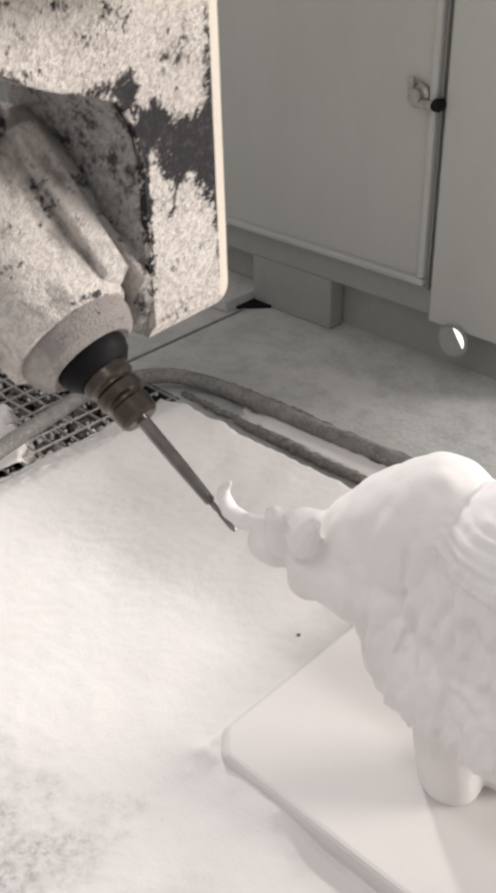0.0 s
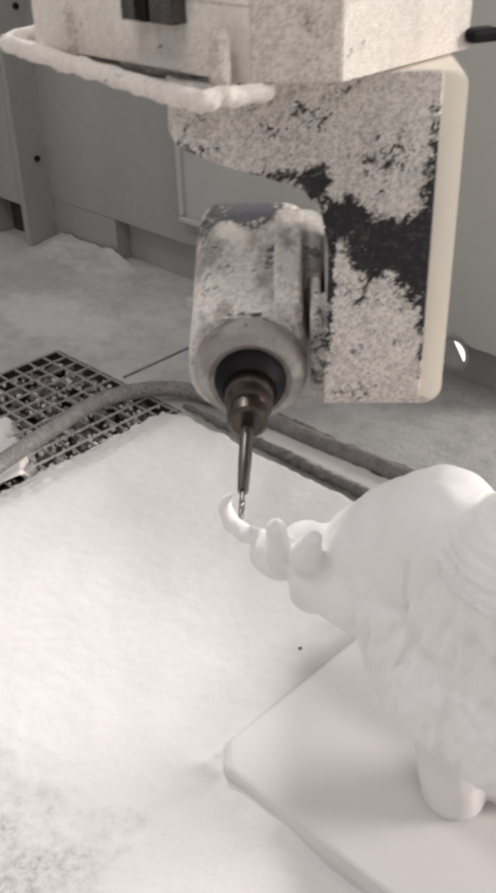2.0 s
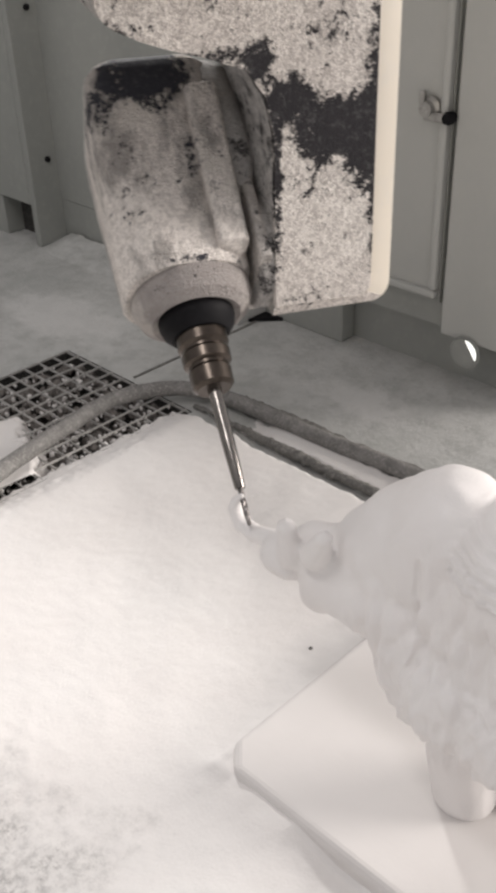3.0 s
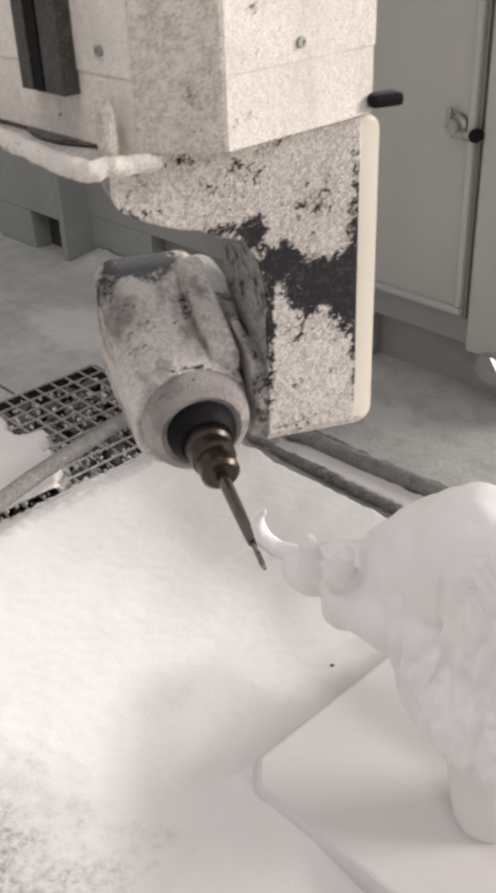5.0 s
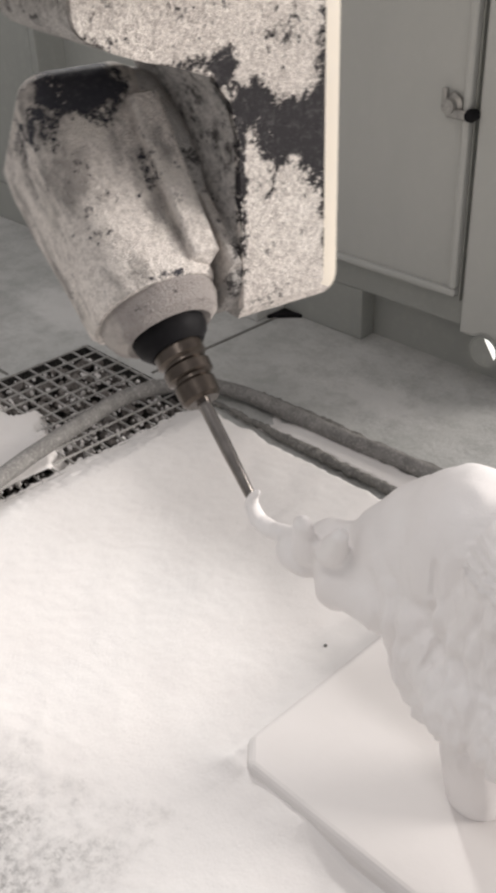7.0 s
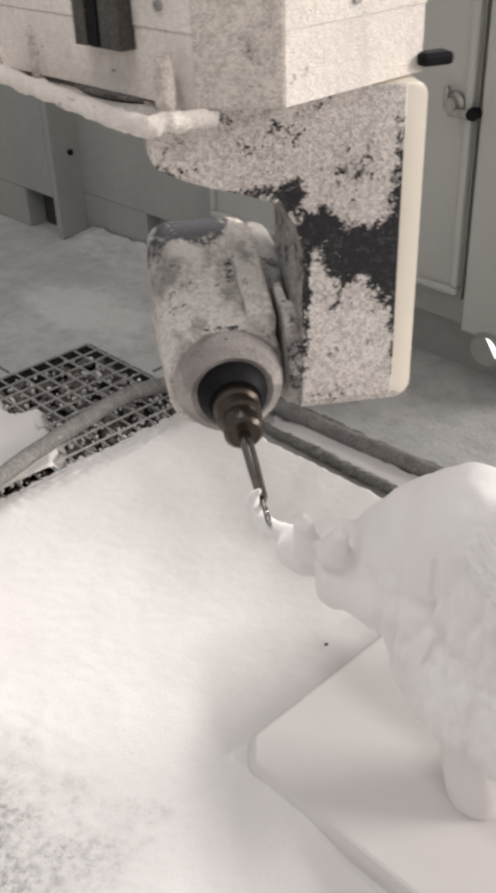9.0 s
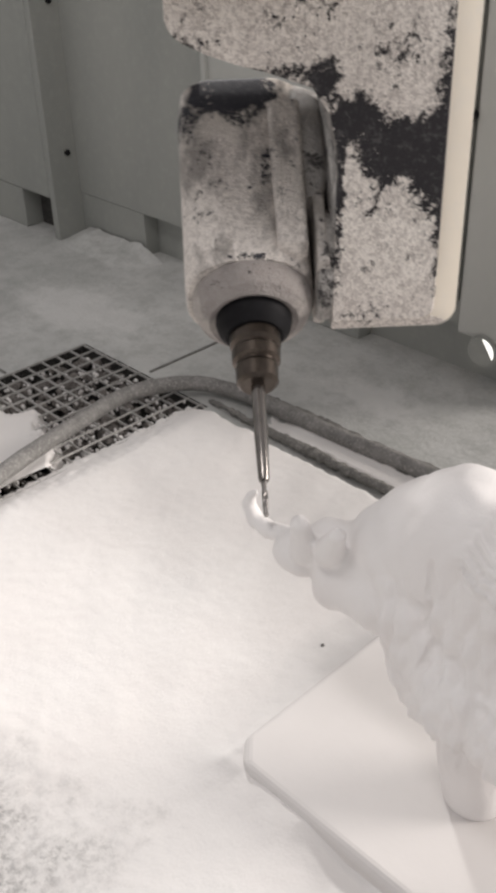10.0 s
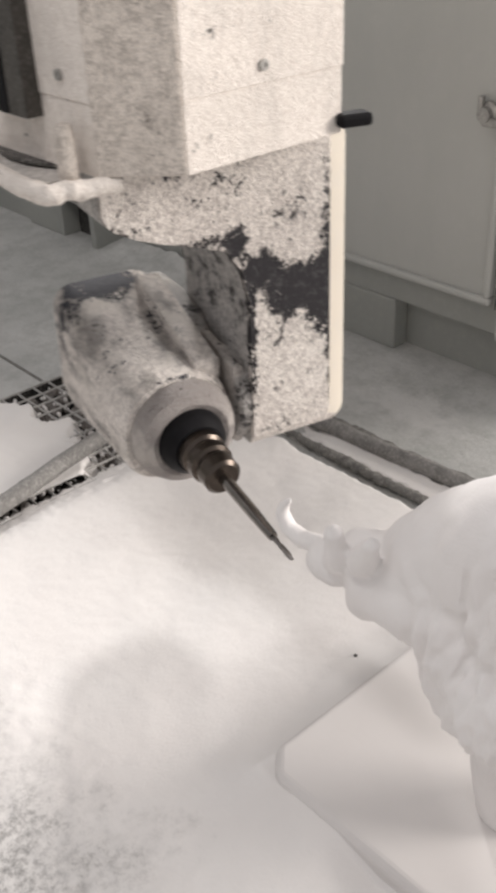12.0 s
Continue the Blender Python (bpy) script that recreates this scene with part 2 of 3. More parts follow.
def lathe_bm(profile, steps=48, centre=(0, 0), bm=None, caps=True):
    """A turned body about z from (radius, z) pairs."""
    bm = bm or bmesh.new()
    rings = []
    for r, z in profile:
        if r < 1e-6:
            rings.append([bm.verts.new((centre[0], centre[1], z))])
        else:
            rings.append([bm.verts.new((centre[0] + r * math.cos(2 * math.pi * k / steps), centre[1] + r * math.sin(2 * math.pi * k / steps), z)) for k in range(steps)])
    for a, b in zip(rings, rings[1:]):
        for k in range(steps):
            q = [a[k % len(a)], a[(k + 1) % steps % len(a)], b[(k + 1) % steps % len(b)], b[k % len(b)]]
            q = list(dict.fromkeys(q))
            if len(q) > 2:
                bm.faces.new(q)
    for end in (rings[0], rings[-1]):
        if caps and len(end) > 2:
            bm.faces.new(end)
    return bm


def smooth_path(points, n=10):
    """Points along a Catmull-Rom curve."""
    p = [Vector(q) for q in points]
    p = [2 * p[0] - p[1]] + p + [2 * p[-1] - p[-2]]
    out = []
    for i in range(1, len(p) - 2):
        for k in range(n):
            t = k / n
            out.append(0.5 * (2 * p[i] + (p[i + 1] - p[i - 1]) * t + (2 * p[i - 1] - 5 * p[i] + 4 * p[i + 1] - p[i + 2]) * t * t
                              + (3 * p[i] - p[i - 1] - 3 * p[i + 1] + p[i + 2]) * t ** 3))
    out.append(p[-2])
    return out


def tube_bm(points, radius, steps=14, rough=0.0, n=10):
    path = smooth_path(points, n)
    bm = bmesh.new()
    rings = []
    for i, c in enumerate(path):
        d = (path[min(i + 1, len(path) - 1)] - path[max(i - 1, 0)]).normalized()
        side = d.cross(Vector((0, 0, 1))).normalized()
        up = side.cross(d)
        rad = radius(i / (len(path) - 1)) if callable(radius) else radius
        ring = []
        for k in range(steps):
            a = 2 * math.pi * k / steps
            o = side * math.cos(a) + up * math.sin(a)
            q = c + o * rad
            ring.append(bm.verts.new(q + o * rough * noise.noise(q * 90)))
        rings.append(ring)
    for a, b in zip(rings, rings[1:]):
        for k in range(steps):
            bm.faces.new((a[k], a[(k + 1) % steps], b[(k + 1) % steps], b[k]))
    bm.faces.new(rings[0])
    bm.faces.new(rings[-1])
    return bm


def setting(name, bm, material, label, category):
    ob = part(name, bm, material)
    ob.matrix_world = MACHINE
    return tagged(ob, label, category, kind="structure")


def grid_bm(x0, x1, y0, y1, nx, ny, height):
    bm = bmesh.new()
    rows = [[bm.verts.new((x0 + (x1 - x0) * i / nx, y0 + (y1 - y0) * j / ny, 0)) for i in range(nx + 1)] for j in range(ny + 1)]
    for r in rows:
        for v in r:
            v.co.z = height(v.co.x, v.co.y)
    for j in range(ny):
        for i in range(nx):
            bm.faces.new((rows[j][i], rows[j][i + 1], rows[j + 1][i + 1], rows[j + 1][i]))
    return bm


def fbm(x, y, scale, seed=0.0):
    return noise.fractal(Vector((x * scale, y * scale, seed)), 1.0, 2.0, 4)


# ---- floor, pit and walls ----
GX0, GX1, GY0, GY1 = -1.675, -1.262, 0.10, 1.072          # the drain opening


def build_floor():
    bm = bmesh.new()
    xs = [-60, -6, GX0, GX1, 4, 60]
    ys = [-60, -4, GY0, GY1, 3, 60]
    grid = [[bm.verts.new((x, y, 0)) for x in xs] for y in ys]
    for j in range(5):
        for i in range(5):
            if (i, j) != (2, 2):
                bm.faces.new((grid[j][i], grid[j][i + 1], grid[j + 1][i + 1], grid[j + 1][i]))
    setting("floor", bm, FLOOR, "grey concrete workshop floor coated with pale foam dust", "floor")
    # pit sides and bottom, coloured near black for the shade below the grating
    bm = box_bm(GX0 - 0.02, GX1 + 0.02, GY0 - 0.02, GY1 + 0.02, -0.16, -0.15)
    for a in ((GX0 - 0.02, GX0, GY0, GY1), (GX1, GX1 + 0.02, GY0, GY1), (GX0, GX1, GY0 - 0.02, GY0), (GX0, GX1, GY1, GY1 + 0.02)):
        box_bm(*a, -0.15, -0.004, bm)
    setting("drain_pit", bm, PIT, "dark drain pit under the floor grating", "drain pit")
    for x0, x1, y0, y1 in ((-1.462, -1.456, 1.085, 1.52), (-2.6, -1.68, 0.868, 0.874)):
        setting("floor_joint", box_bm(x0, x1, y0, y1, -0.002, 0.0025), SEAL, "thin dark joint between floor slabs", "floor joint")


build_floor()


def build_walls():
    th = 0.08
    # back wall: upper sheet and a set-back plinth below it
    setting("wall_back", box_bm(-2.32, -0.74, 1.5, 1.5 + th, 0.118, 0.98), WALL, "grey-green painted sheet metal enclosure wall", "wall")
    setting("wall_plinth", box_bm(-1.983, -0.74, 1.545, 1.545 + th, 0, 0.116), WALL, "set-back grey plinth under the enclosure wall", "wall")
    setting("wall_foot", box_bm(-2.32, -1.985, 1.502, 1.58, 0, 0.116), WALL, "grey foot of the enclosure wall", "wall")
    setting("wall_left", box_bm(-4.2, -2.62, 1.43, 1.51, 0, 0.98), WALL, "grey-green painted sheet metal enclosure wall", "wall")
    col = box_bm(-2.62, -2.2855, 1.412, 1.60, 0.115, 0.98)
    box_bm(-2.285, -2.262, 1.412, 1.60, 0, 0.98, col)
    box_bm(-2.62, -2.43, 1.414, 1.60, 0, 0.1145, col)
    soften(setting("corner_column", col, WALL, "square grey corner column with a dark opening at its foot", "column"), 0.004)
    # dark block set back in the opening, standing for the shade inside
    setting("column_opening_shade", box_bm(-2.428, -2.287, 1.47, 1.59, 0.0, 0.113), PIT, "dark block put in for the shade inside the column's opening", "recess")
    setting("wall_end", box_bm(-4.2, -4.12, -3, 1.43, 0, 0.98), WALL, "plain grey enclosure end wall", "wall")
    # low ledges against the wall
    def ledge(x0, x1, y0, y1, h):
        bm = box_bm(x0, x1, y0, y1, 0, h)
        soften(setting("wall_ledge", bm, FLOOR, "low dusty concrete ledge at the foot of the wall", "ledge"), 0.004)
    ledge(-1.62, -1.475, 1.41, 1.545, 0.030)
    foot = box_bm(-1.474, -1.24, 1.4985, 1.544, 0, 0.1165)
    soften(setting("wall_foot", foot, WALL, "grey foot of the enclosure wall", "wall"), 0.004)
    # thin black wedge on the floor, standing for the shadowed gap beside the ledge
    setting("gap_shade_wedge", prism_bm([(-1.472, 1.440), (-1.472, 1.497), (-1.415, 1.497)], 0.0, 0.008), BLACK, "flat black wedge put in for the shadow at the wall's foot", "recess")

    def drift(x, y):
        lean = max(0.0, (y - 1.36) / 0.13)
        ends = max(0.0, min(1.0, (x + 2.30) / 0.12, (-1.90 - x) / 0.10))
        return -0.004 + ends * (0.050 * lean ** 1.6 * (0.75 + 0.5 * fbm(x, y, 7, 3)) + 0.0015 * fbm(x, y, 25, 1)) * min(1.0, lean * 3)
    setting("dust_drift", grid_bm(-2.30, -1.88, 1.34, 1.495, 90, 24, drift), FLOOR, "grey dust drifted against the foot of the wall", "dust drift").data.shade_smooth()


build_walls()


def build_door():
    door = tagged(new("door_1"), "grey sheet metal cabinet door with raised rim, closed", "door", kind="structure")
    door.matrix_world = MACHINE
    x0, x1, z0, z1 = -1.70, -0.992, 0.180, 0.95
    soften(part("door_panel", box_bm(x0 + 0.004, x1 - 0.004, 1.486, 1.499, z0 + 0.004, z1), WALL_DOOR, door), 0.003)
    rim = 0.016
    for a in ((x0, x1, z0, z0 + rim), (x0, x0 + rim, z0 + rim, z1), (x1 - rim, x1, z0 + rim, z1)):
        soften(part("door_rim", box_bm(a[0], a[1], 1.474, 1.4985, a[2], a[3]), WALL_DOOR, door), 0.006, 3)
    part("door_gap", box_bm(x1 + 0.001, x1 + 0.004, 1.490, 1.4985, z0 - 0.01, z1), WALL, door)
    latch = tagged(new("door_latch"), "zinc quarter-turn latch with black stop on the door", "latch")
    latch.matrix_world = MACHINE @ pose(-1.030, 1.486, 0.536, 90)
    smooth_by_angle(part("knob", lathe_bm([(0, 0.002), (0.021, 0.002), (0.021, 0.010), (0.014, 0.014), (0.013, 0.026), (0.0, 0.028)], 24), GREY_METAL, latch))
    soften(part("lever", box_bm(-0.006, 0.050, -0.020, -0.004, 0.012, 0.022), GREY_METAL, latch), 0.003)
    soften(part("wing", box_bm(-0.018, -0.007, -0.004, 0.030, 0.010, 0.020), GREY_METAL, latch), 0.003)
    smooth_by_angle(part("stop", lathe_bm([(0, 0.004), (0.010, 0.004), (0.012, 0.018), (0.009, 0.026), (0, 0.027)], 20, (0.046, -0.010)), BLACK, latch, "black rubber stop"))
    second = tagged(new("door_2"), "plain grey sheet metal panel beside the door", "panel", kind="structure")
    second.matrix_world = MACHINE
    soften(part("door_panel", box_bm(-0.975, -0.742, 1.480, 1.499, 0.112, 0.95), WALL_DOOR, second), 0.004)
    for z in (0.234, 0.613):
        b = tagged(new("panel_bolt"), "small dark bolt on the column edge", "bolt", group="column bolts")
        b.matrix_world = MACHINE @ pose(-2.261, 1.47, z, 0, 90, 0)
        smooth_by_angle(part("bolt_head", lathe_bm([(0, 0), (0.008, 0), (0.008, 0.006), (0.005, 0.010), (0, 0.010)], 12), BLACK, b))


build_door()


def build_holes():
    """Round cut-outs at the wall's foot through which daylight shows."""
    for x, z, r, a0 in ((-0.912, 0.092, 0.034, -0.35), (-1.597, 0.136, 0.018, 0.2)):
        hole = tagged(new("wall_cutout"), "round cut-out at the wall's foot with daylight behind", "cut-out", group="wall cut-outs")
        hole.matrix_world = MACHINE @ pose(x, 1.476 if r > 0.03 else 1.497, z, 90)
        smooth_by_angle(part("collar", lathe_bm([(r * 0.9, 0.0), (r, 0.0), (r, 0.001), (r * 0.9, 0.001), (r * 0.9, 0.0)], 32, caps=False), WALL, hole))
        part("plate", lathe_bm([(0, 0.0005), (r * 0.86, 0.0005), (r * 0.86, 0.002), (0, 0.002)], 32), WALL, hole)
        bm = bmesh.new()
        pts = [(r * 0.82 * math.cos(a0 + k * 0.16), r * 0.82 * math.sin(a0 + k * 0.16)) for k in range(13)]
        bm.faces.new([bm.verts.new((px, py, 0.0032)) for px, py in pts])
        part("gap", bm, DAY, hole, "bright daylight gap")


build_holes()


def build_grating():
    g = tagged(new("floor_grating"), "galvanised steel drain grating half filled with foam dust", "grating")
    g.matrix_world = MACHINE
    along = mesh_of("bar_along", box_bm(GX0 + 0.002, GX1 - 0.002, -0.0011, 0.0011, -0.0035, 0.001), GRATE)
    across = mesh_of("bar_across", box_bm(-0.0011, 0.0011, GY0 + 0.002, GY1 - 0.002, -0.0015, 0.0025), GRATE)
    y = GY1 - 0.006
    while y > GY0 + 0.01:
        b = new("bar", along)
        b.parent, b.location = g, (0, y, 0)
        y -= 0.0372
    x = GX0 + 0.006
    while x < GX1:
        b = new("cross_bar", across)
        b.parent, b.location = g, (x, 0, 0)
        x += 0.0392
    # foam crumbs lying in the cells
    rng = random.Random(4)
    bm = bmesh.new()
    for k in range(1100):
        x, y = rng.uniform(GX0 + 0.01, GX1 - 0.01), GY1 - 0.01 - 0.75 * rng.random()
        s = rng.uniform(0.002, 0.0065)
        near_pile = (x - GX0) / (GX1 - GX0) + 1.6 * (GY1 - y)
        if near_pile < rng.random() * 1.1:
            continue
        bmesh.ops.create_icosphere(bm, subdivisions=1, radius=s, matrix=pose(x, y, -0.002 - 0.022 * rng.random(), rng.random() * 90, rng.random() * 90) @ Matrix.Diagonal((1, rng.uniform(0.6, 1.2), 0.6, 1)))
    ob = part("foam_crumbs", bm, DUST)
    ob.matrix_world = MACHINE
    tagged(ob, "white foam crumbs caught in the drain grating", "foam crumbs", kind="stuff")
    bm = bmesh.new()
    for k in range(900):
        x, y = rng.uniform(GX0 + 0.005, GX1 - 0.005), GY1 - 0.005 - 0.6 * rng.random()
        s = rng.uniform(0.005, 0.013)
        bmesh.ops.create_icosphere(bm, subdivisions=1, radius=s, matrix=pose(x, y, -0.024 - 0.02 * rng.random(), rng.random() * 90, rng.random() * 90) @ Matrix.Diagonal((1, rng.uniform(0.6, 1.2), 0.6, 1)))
    ob = part("chip_litter", bm, LITTER)
    ob.matrix_world = MACHINE
    tagged(ob, "grey-brown chips and dirt lying under the drain grating", "chips", kind="stuff")


build_grating()


# ---- the white dust bed ----
def dust_height(x, y):
    ey = 1.084 + 0.008 * fbm(x, y, 22, 3) - y
    ex = x + 1.292 + 0.007 * fbm(x, y, 26, 7) + 0.007 * fbm(x, y, 80, 1)
    fade = max(0.0, min(1.0, ey / 0.045, (ex + 0.006) / 0.085))
    fade = fade * fade * (3 - 2 * fade)
    h = 0.017 + 0.007 * fbm(x, y, 2.3) + 0.0010 * fbm(x, y, 7, 2) + 0.0004 * fbm(x, y, 60, 5)
    near = max(0.0, min(1.0, (0.42 - y) / 0.25))
    h += near * 0.004 * fbm(x, y, 45, 9)
    px, py = max(-0.586 - x, 0, x + 0.02), max(0.494 - y, 0, y - 0.790)
    bare = 1.0 if y > 0.494 else max(0.0, min(1.0, (-0.40 - x) / 0.06))
    h += 0.029 * bare * math.exp(-((px * px + py * py) ** 0.5) / 0.045) * (0.88 + 0.2 * fbm(x, y, 14, 8))
    h = min(h, 0.045)
    # a shallow furrow scooped beside the plate
    d = (x + 0.66) ** 2 / 0.012 + (y - 0.50) ** 2 / 0.03
    h -= 0.006 * math.exp(-d)
    return h * fade - 0.11 * max(0.0, 1 - ey / 0.045) ** 2 - 0.11 * max(0.0, min(1.0, -ex / 0.016))


bed = part("foam_dust_bed", grid_bm(-1.34, 0.5, -0.25, 1.10, 440, 320, dust_height), DUST, smooth=True)
bed.matrix_world = MACHINE
tagged(bed, "thick bed of fine white foam dust on the floor", "foam dust", kind="stuff")


def ridge_height(x, y):
    e = min(y - 1.082, 1.152 - y, (x + 1.13) * 0.2) + 0.006 * fbm(x, y, 40, 2)
    return 0.010 * max(-1.0, min(1.0, e / 0.014)) + 0.001 * fbm(x, y, 60, 4)


ridge = part("foam_dust_ridge", grid_bm(-1.16, 0.3, 1.07, 1.165, 240, 24, ridge_height), DUST, smooth=True)
ridge.matrix_world = MACHINE
tagged(ridge, "ridge of white foam dust between hose and strip", "foam dust", kind="stuff")


def spill_height(x, y):
    e = 0.80 - y - 0.30 * abs(x + 1.50) + 0.035 * fbm(x, y, 14, 4) + 0.012 * fbm(x, y, 60, 6)
    return 0.008 + 0.05 * e if e > 0 else max(-0.12, 0.008 + 1.5 * e)


spill = part("foam_dust_spill", grid_bm(-1.68, -1.30, 0.12, 0.92, 110, 200, spill_height), DUST, smooth=True)
spill.matrix_world = MACHINE
tagged(spill, "patch of white foam dust spilled over the grating", "foam dust", kind="stuff")


def build_hoses():
    pts = [(-1.23, 0.30, 0.03), (-1.285, 0.56, 0.034), (-1.32, 0.70, 0.036), (-1.345, 0.83, 0.038), (-1.365, 0.96, 0.036), (-1.325, 1.075, 0.028),
           (-1.24, 1.128, 0.020), (-1.12, 1.140, 0.018), (-0.98, 1.145, 0.017), (-0.85, 1.155, 0.017), (-0.6, 1.165, 0.017)]
    h = part("hose", tube_bm(pts, 0.0155, 16, 0.0012), HOSE, smooth=True)
    h.matrix_world = MACHINE
    tagged(h, "dusty grey rubber hose looped over the drain grating", "hose")
    pts = [(-1.27, 1.085, 0.006), (-1.12, 1.079, 0.010), (-0.98, 1.077, 0.011), (-0.86, 1.078, 0.011), (-0.6, 1.080, 0.011)]
    s = part("edge_strip", tube_bm(pts, lambda t: 0.004 + 0.0055 * min(1, 2.2 * t), 12, 0.005, 40), SEAL, smooth=True)
    s.matrix_world = MACHINE
    tagged(s, "dark gritty rubber strip along the edge of the dust bed", "rubber strip")
    pts = [(-1.20, 1.155, 0.012), (-1.06, 1.164, 0.013), (-0.92, 1.166, 0.013), (-0.6, 1.19, 0.013)]
    s = part("cable", tube_bm(pts, 0.010, 12, 0.005, 20), SEAL, smooth=True)
    s.matrix_world = MACHINE
    tagged(s, "dark cable caked with dust lying beside the hose", "cable")


build_hoses()


# ---- the foam sculpture on its plate ----
PLATE_TOP = 0.050


def build_plate():
    x0, x1, y0, y1, c = -0.586, -0.02, 0.494, 0.790, 0.030
    bm = prism_bm([(x0 + c, y0), (x1, y0), (x1, y1), (x0, y1), (x0, y0 + c)], 0.008, PLATE_TOP)
    ob = soften(part("foam_base_plate", bm, BOARD), 0.011, 4)
    ob.matrix_world = MACHINE
    tagged(ob, "flat white foam base plate lying in the dust", "foam plate")


build_plate()


def skin(bm, easing):
    """One closed, eased surface over the overlapping lumps of bm."""
    rough = part("rough", bm, FOAM)
    m = rough.modifiers.new("skin", "REMESH")
    m.mode, m.voxel_size, m.use_smooth_shade = "VOXEL", 0.0026, True
    e = rough.modifiers.new("ease", "SMOOTH")
    e.factor, e.iterations = 0.5, easing
    bpy.context.view_layer.update()
    me = bpy.data.meshes.new_from_object(rough.evaluated_get(bpy.context.evaluated_depsgraph_get()))
    bpy.data.objects.remove(rough)
    return me


def build_bison():
    bm = bmesh.new()

    def blob(c, r, tilt=0.0, turn=0.0):
        bmesh.ops.create_uvsphere(bm, u_segments=16, v_segments=10, radius=1, matrix=pose(*c, 0, tilt, turn) @ Matrix.Diagonal((*r, 1)))

    def limb(a, b, ra, rb, n=9):
        for k in range(n + 1):
            t = k / n
            c = Vector(a).lerp(Vector(b), t)
            r = ra + (rb - ra) * t
            blob(c, (r, r, r))

    cy = 0.640
    blob((-0.396, cy, 0.372), (0.066, 0.068, 0.088), 14)       # hump
    blob((-0.446, cy, 0.352), (0.070, 0.062, 0.053), -36)
    blob((-0.424, cy, 0.366), (0.070, 0.064, 0.062), -36)
    blob((-0.318, cy, 0.325), (0.115, 0.078, 0.104), 4)
    blob((-0.300, cy, 0.376), (0.084, 0.078, 0.088))
    blob((-0.240, cy, 0.305), (0.170, 0.080, 0.112), -4)       # trunk
    blob((-0.090, cy, 0.295), (0.140, 0.078, 0.110))           # rump
    blob((-0.430, cy, 0.335), (0.085, 0.062, 0.066), -34)       # neck
    blob((-0.402, cy, 0.366), (0.062, 0.064, 0.078), 34)
    blob((-0.462, cy - 0.005, 0.316), (0.070, 0.056, 0.056), -34)
    blob((-0.485, cy - 0.012, 0.310), (0.060, 0.050, 0.048), -32)
    blob((-0.525, cy - 0.034, 0.315), (0.036, 0.034, 0.034), 20)   # crown
    blob((-0.508, cy - 0.045, 0.290), (0.027, 0.028, 0.040), 14)   # face
    blob((-0.512, cy - 0.046, 0.283), (0.024, 0.024, 0.024))       # muzzle
    blob((-0.486, cy - 0.040, 0.290), (0.038, 0.030, 0.032))
    blob((-0.455, cy - 0.032, 0.292), (0.046, 0.038, 0.044), 20)
    blob((-0.462, cy - 0.022, 0.298), (0.052, 0.036, 0.040))       # throat
    blob((-0.402, cy - 0.018, 0.278), (0.046, 0.062, 0.078))       # chest
    blob((-0.340, cy - 0.042, 0.250), (0.058, 0.054, 0.060), -20)
    blob((-0.270, cy - 0.040, 0.245), (0.080, 0.062, 0.055))
    limb((-0.398, cy, 0.396), (-0.472, cy - 0.006, 0.336), 0.056, 0.045, 12)          # slope of the neck
    mane = [(-0.432, cy - 0.046, 0.330), (-0.412, cy - 0.055, 0.285), (-0.404, cy - 0.055, 0.240), (-0.382, cy - 0.050, 0.205)]
    for a, b in zip(mane, mane[1:]):                               # front edge of the mane
        limb(a, b, 0.021, 0.021, 5)
    for y, x in ((cy - 0.004, -0.358), (cy + 0.050, -0.318)):      # legs
        limb((x, y, 0.235), (x + 0.008, y + 0.002, 0.140), 0.046, 0.042)
        limb((x + 0.008, y + 0.002, 0.140), (x + 0.014, y + 0.008, PLATE_TOP + 0.014), 0.042, 0.037)
    for y, x in ((cy - 0.045, -0.06), (cy + 0.045, -0.03)):
        limb((x, y, 0.25), (x + 0.02, y, 0.145), 0.055, 0.028)
        limb((x + 0.02, y, 0.145), (x, y, PLATE_TOP + 0.004), 0.026, 0.022)
    body = skin(bm, 22)
    bm = bmesh.new()
    blob((-0.558, cy - 0.054, 0.302), (0.030, 0.022, 0.022), 10)
    horn = [((-0.556, cy - 0.050, 0.318), 0.014), ((-0.613, cy - 0.040, 0.298), 0.0105), ((-0.635, cy - 0.040, 0.300), 0.0095),
            ((-0.645, cy - 0.040, 0.317), 0.0082), ((-0.642, cy - 0.040, 0.329), 0.0062), ((-0.633, cy - 0.040, 0.340), 0.0035)]
    for (a, ra), (b, rb) in zip(horn, horn[1:]):
        limb(a, b, ra, rb, 6)
    for base, tip in (((-0.540, cy - 0.062, 0.322), (-0.533, cy - 0.076, 0.366)), ((-0.508, cy - 0.060, 0.336), (-0.487, cy - 0.072, 0.374))):      # ears
        limb(base, tip, 0.016, 0.0095, 8)
        limb(tip, Vector(tip) + Vector((0.003, -0.003, 0.012)), 0.008, 0.003, 3)
    bm.from_mesh(body)
    me = skin(bm, 4)
    me.name = "foam_bison"
    normals = [v.normal.copy() for v in me.vertices]
    for v, nrm in zip(me.vertices, normals):
        p = v.co
        d = 0.0
        # shaggy coat on the chest and foreleg
        coat = max(0.0, min(1.0, (p.x + 0.465) / 0.04)) * max(0.0, min(1.0, ((0.43 if p.x > -0.385 else 0.365) - p.z) / 0.07)) * max(0.0, min(1.0, (p.z - 0.12) / 0.05))
        d += coat * (0.0085 * noise.noise(Vector((p.x * 85, p.y * 85, p.z * 20))) + 0.0045 * noise.noise(Vector((p.x * 130, p.y * 130, p.z * 50))))
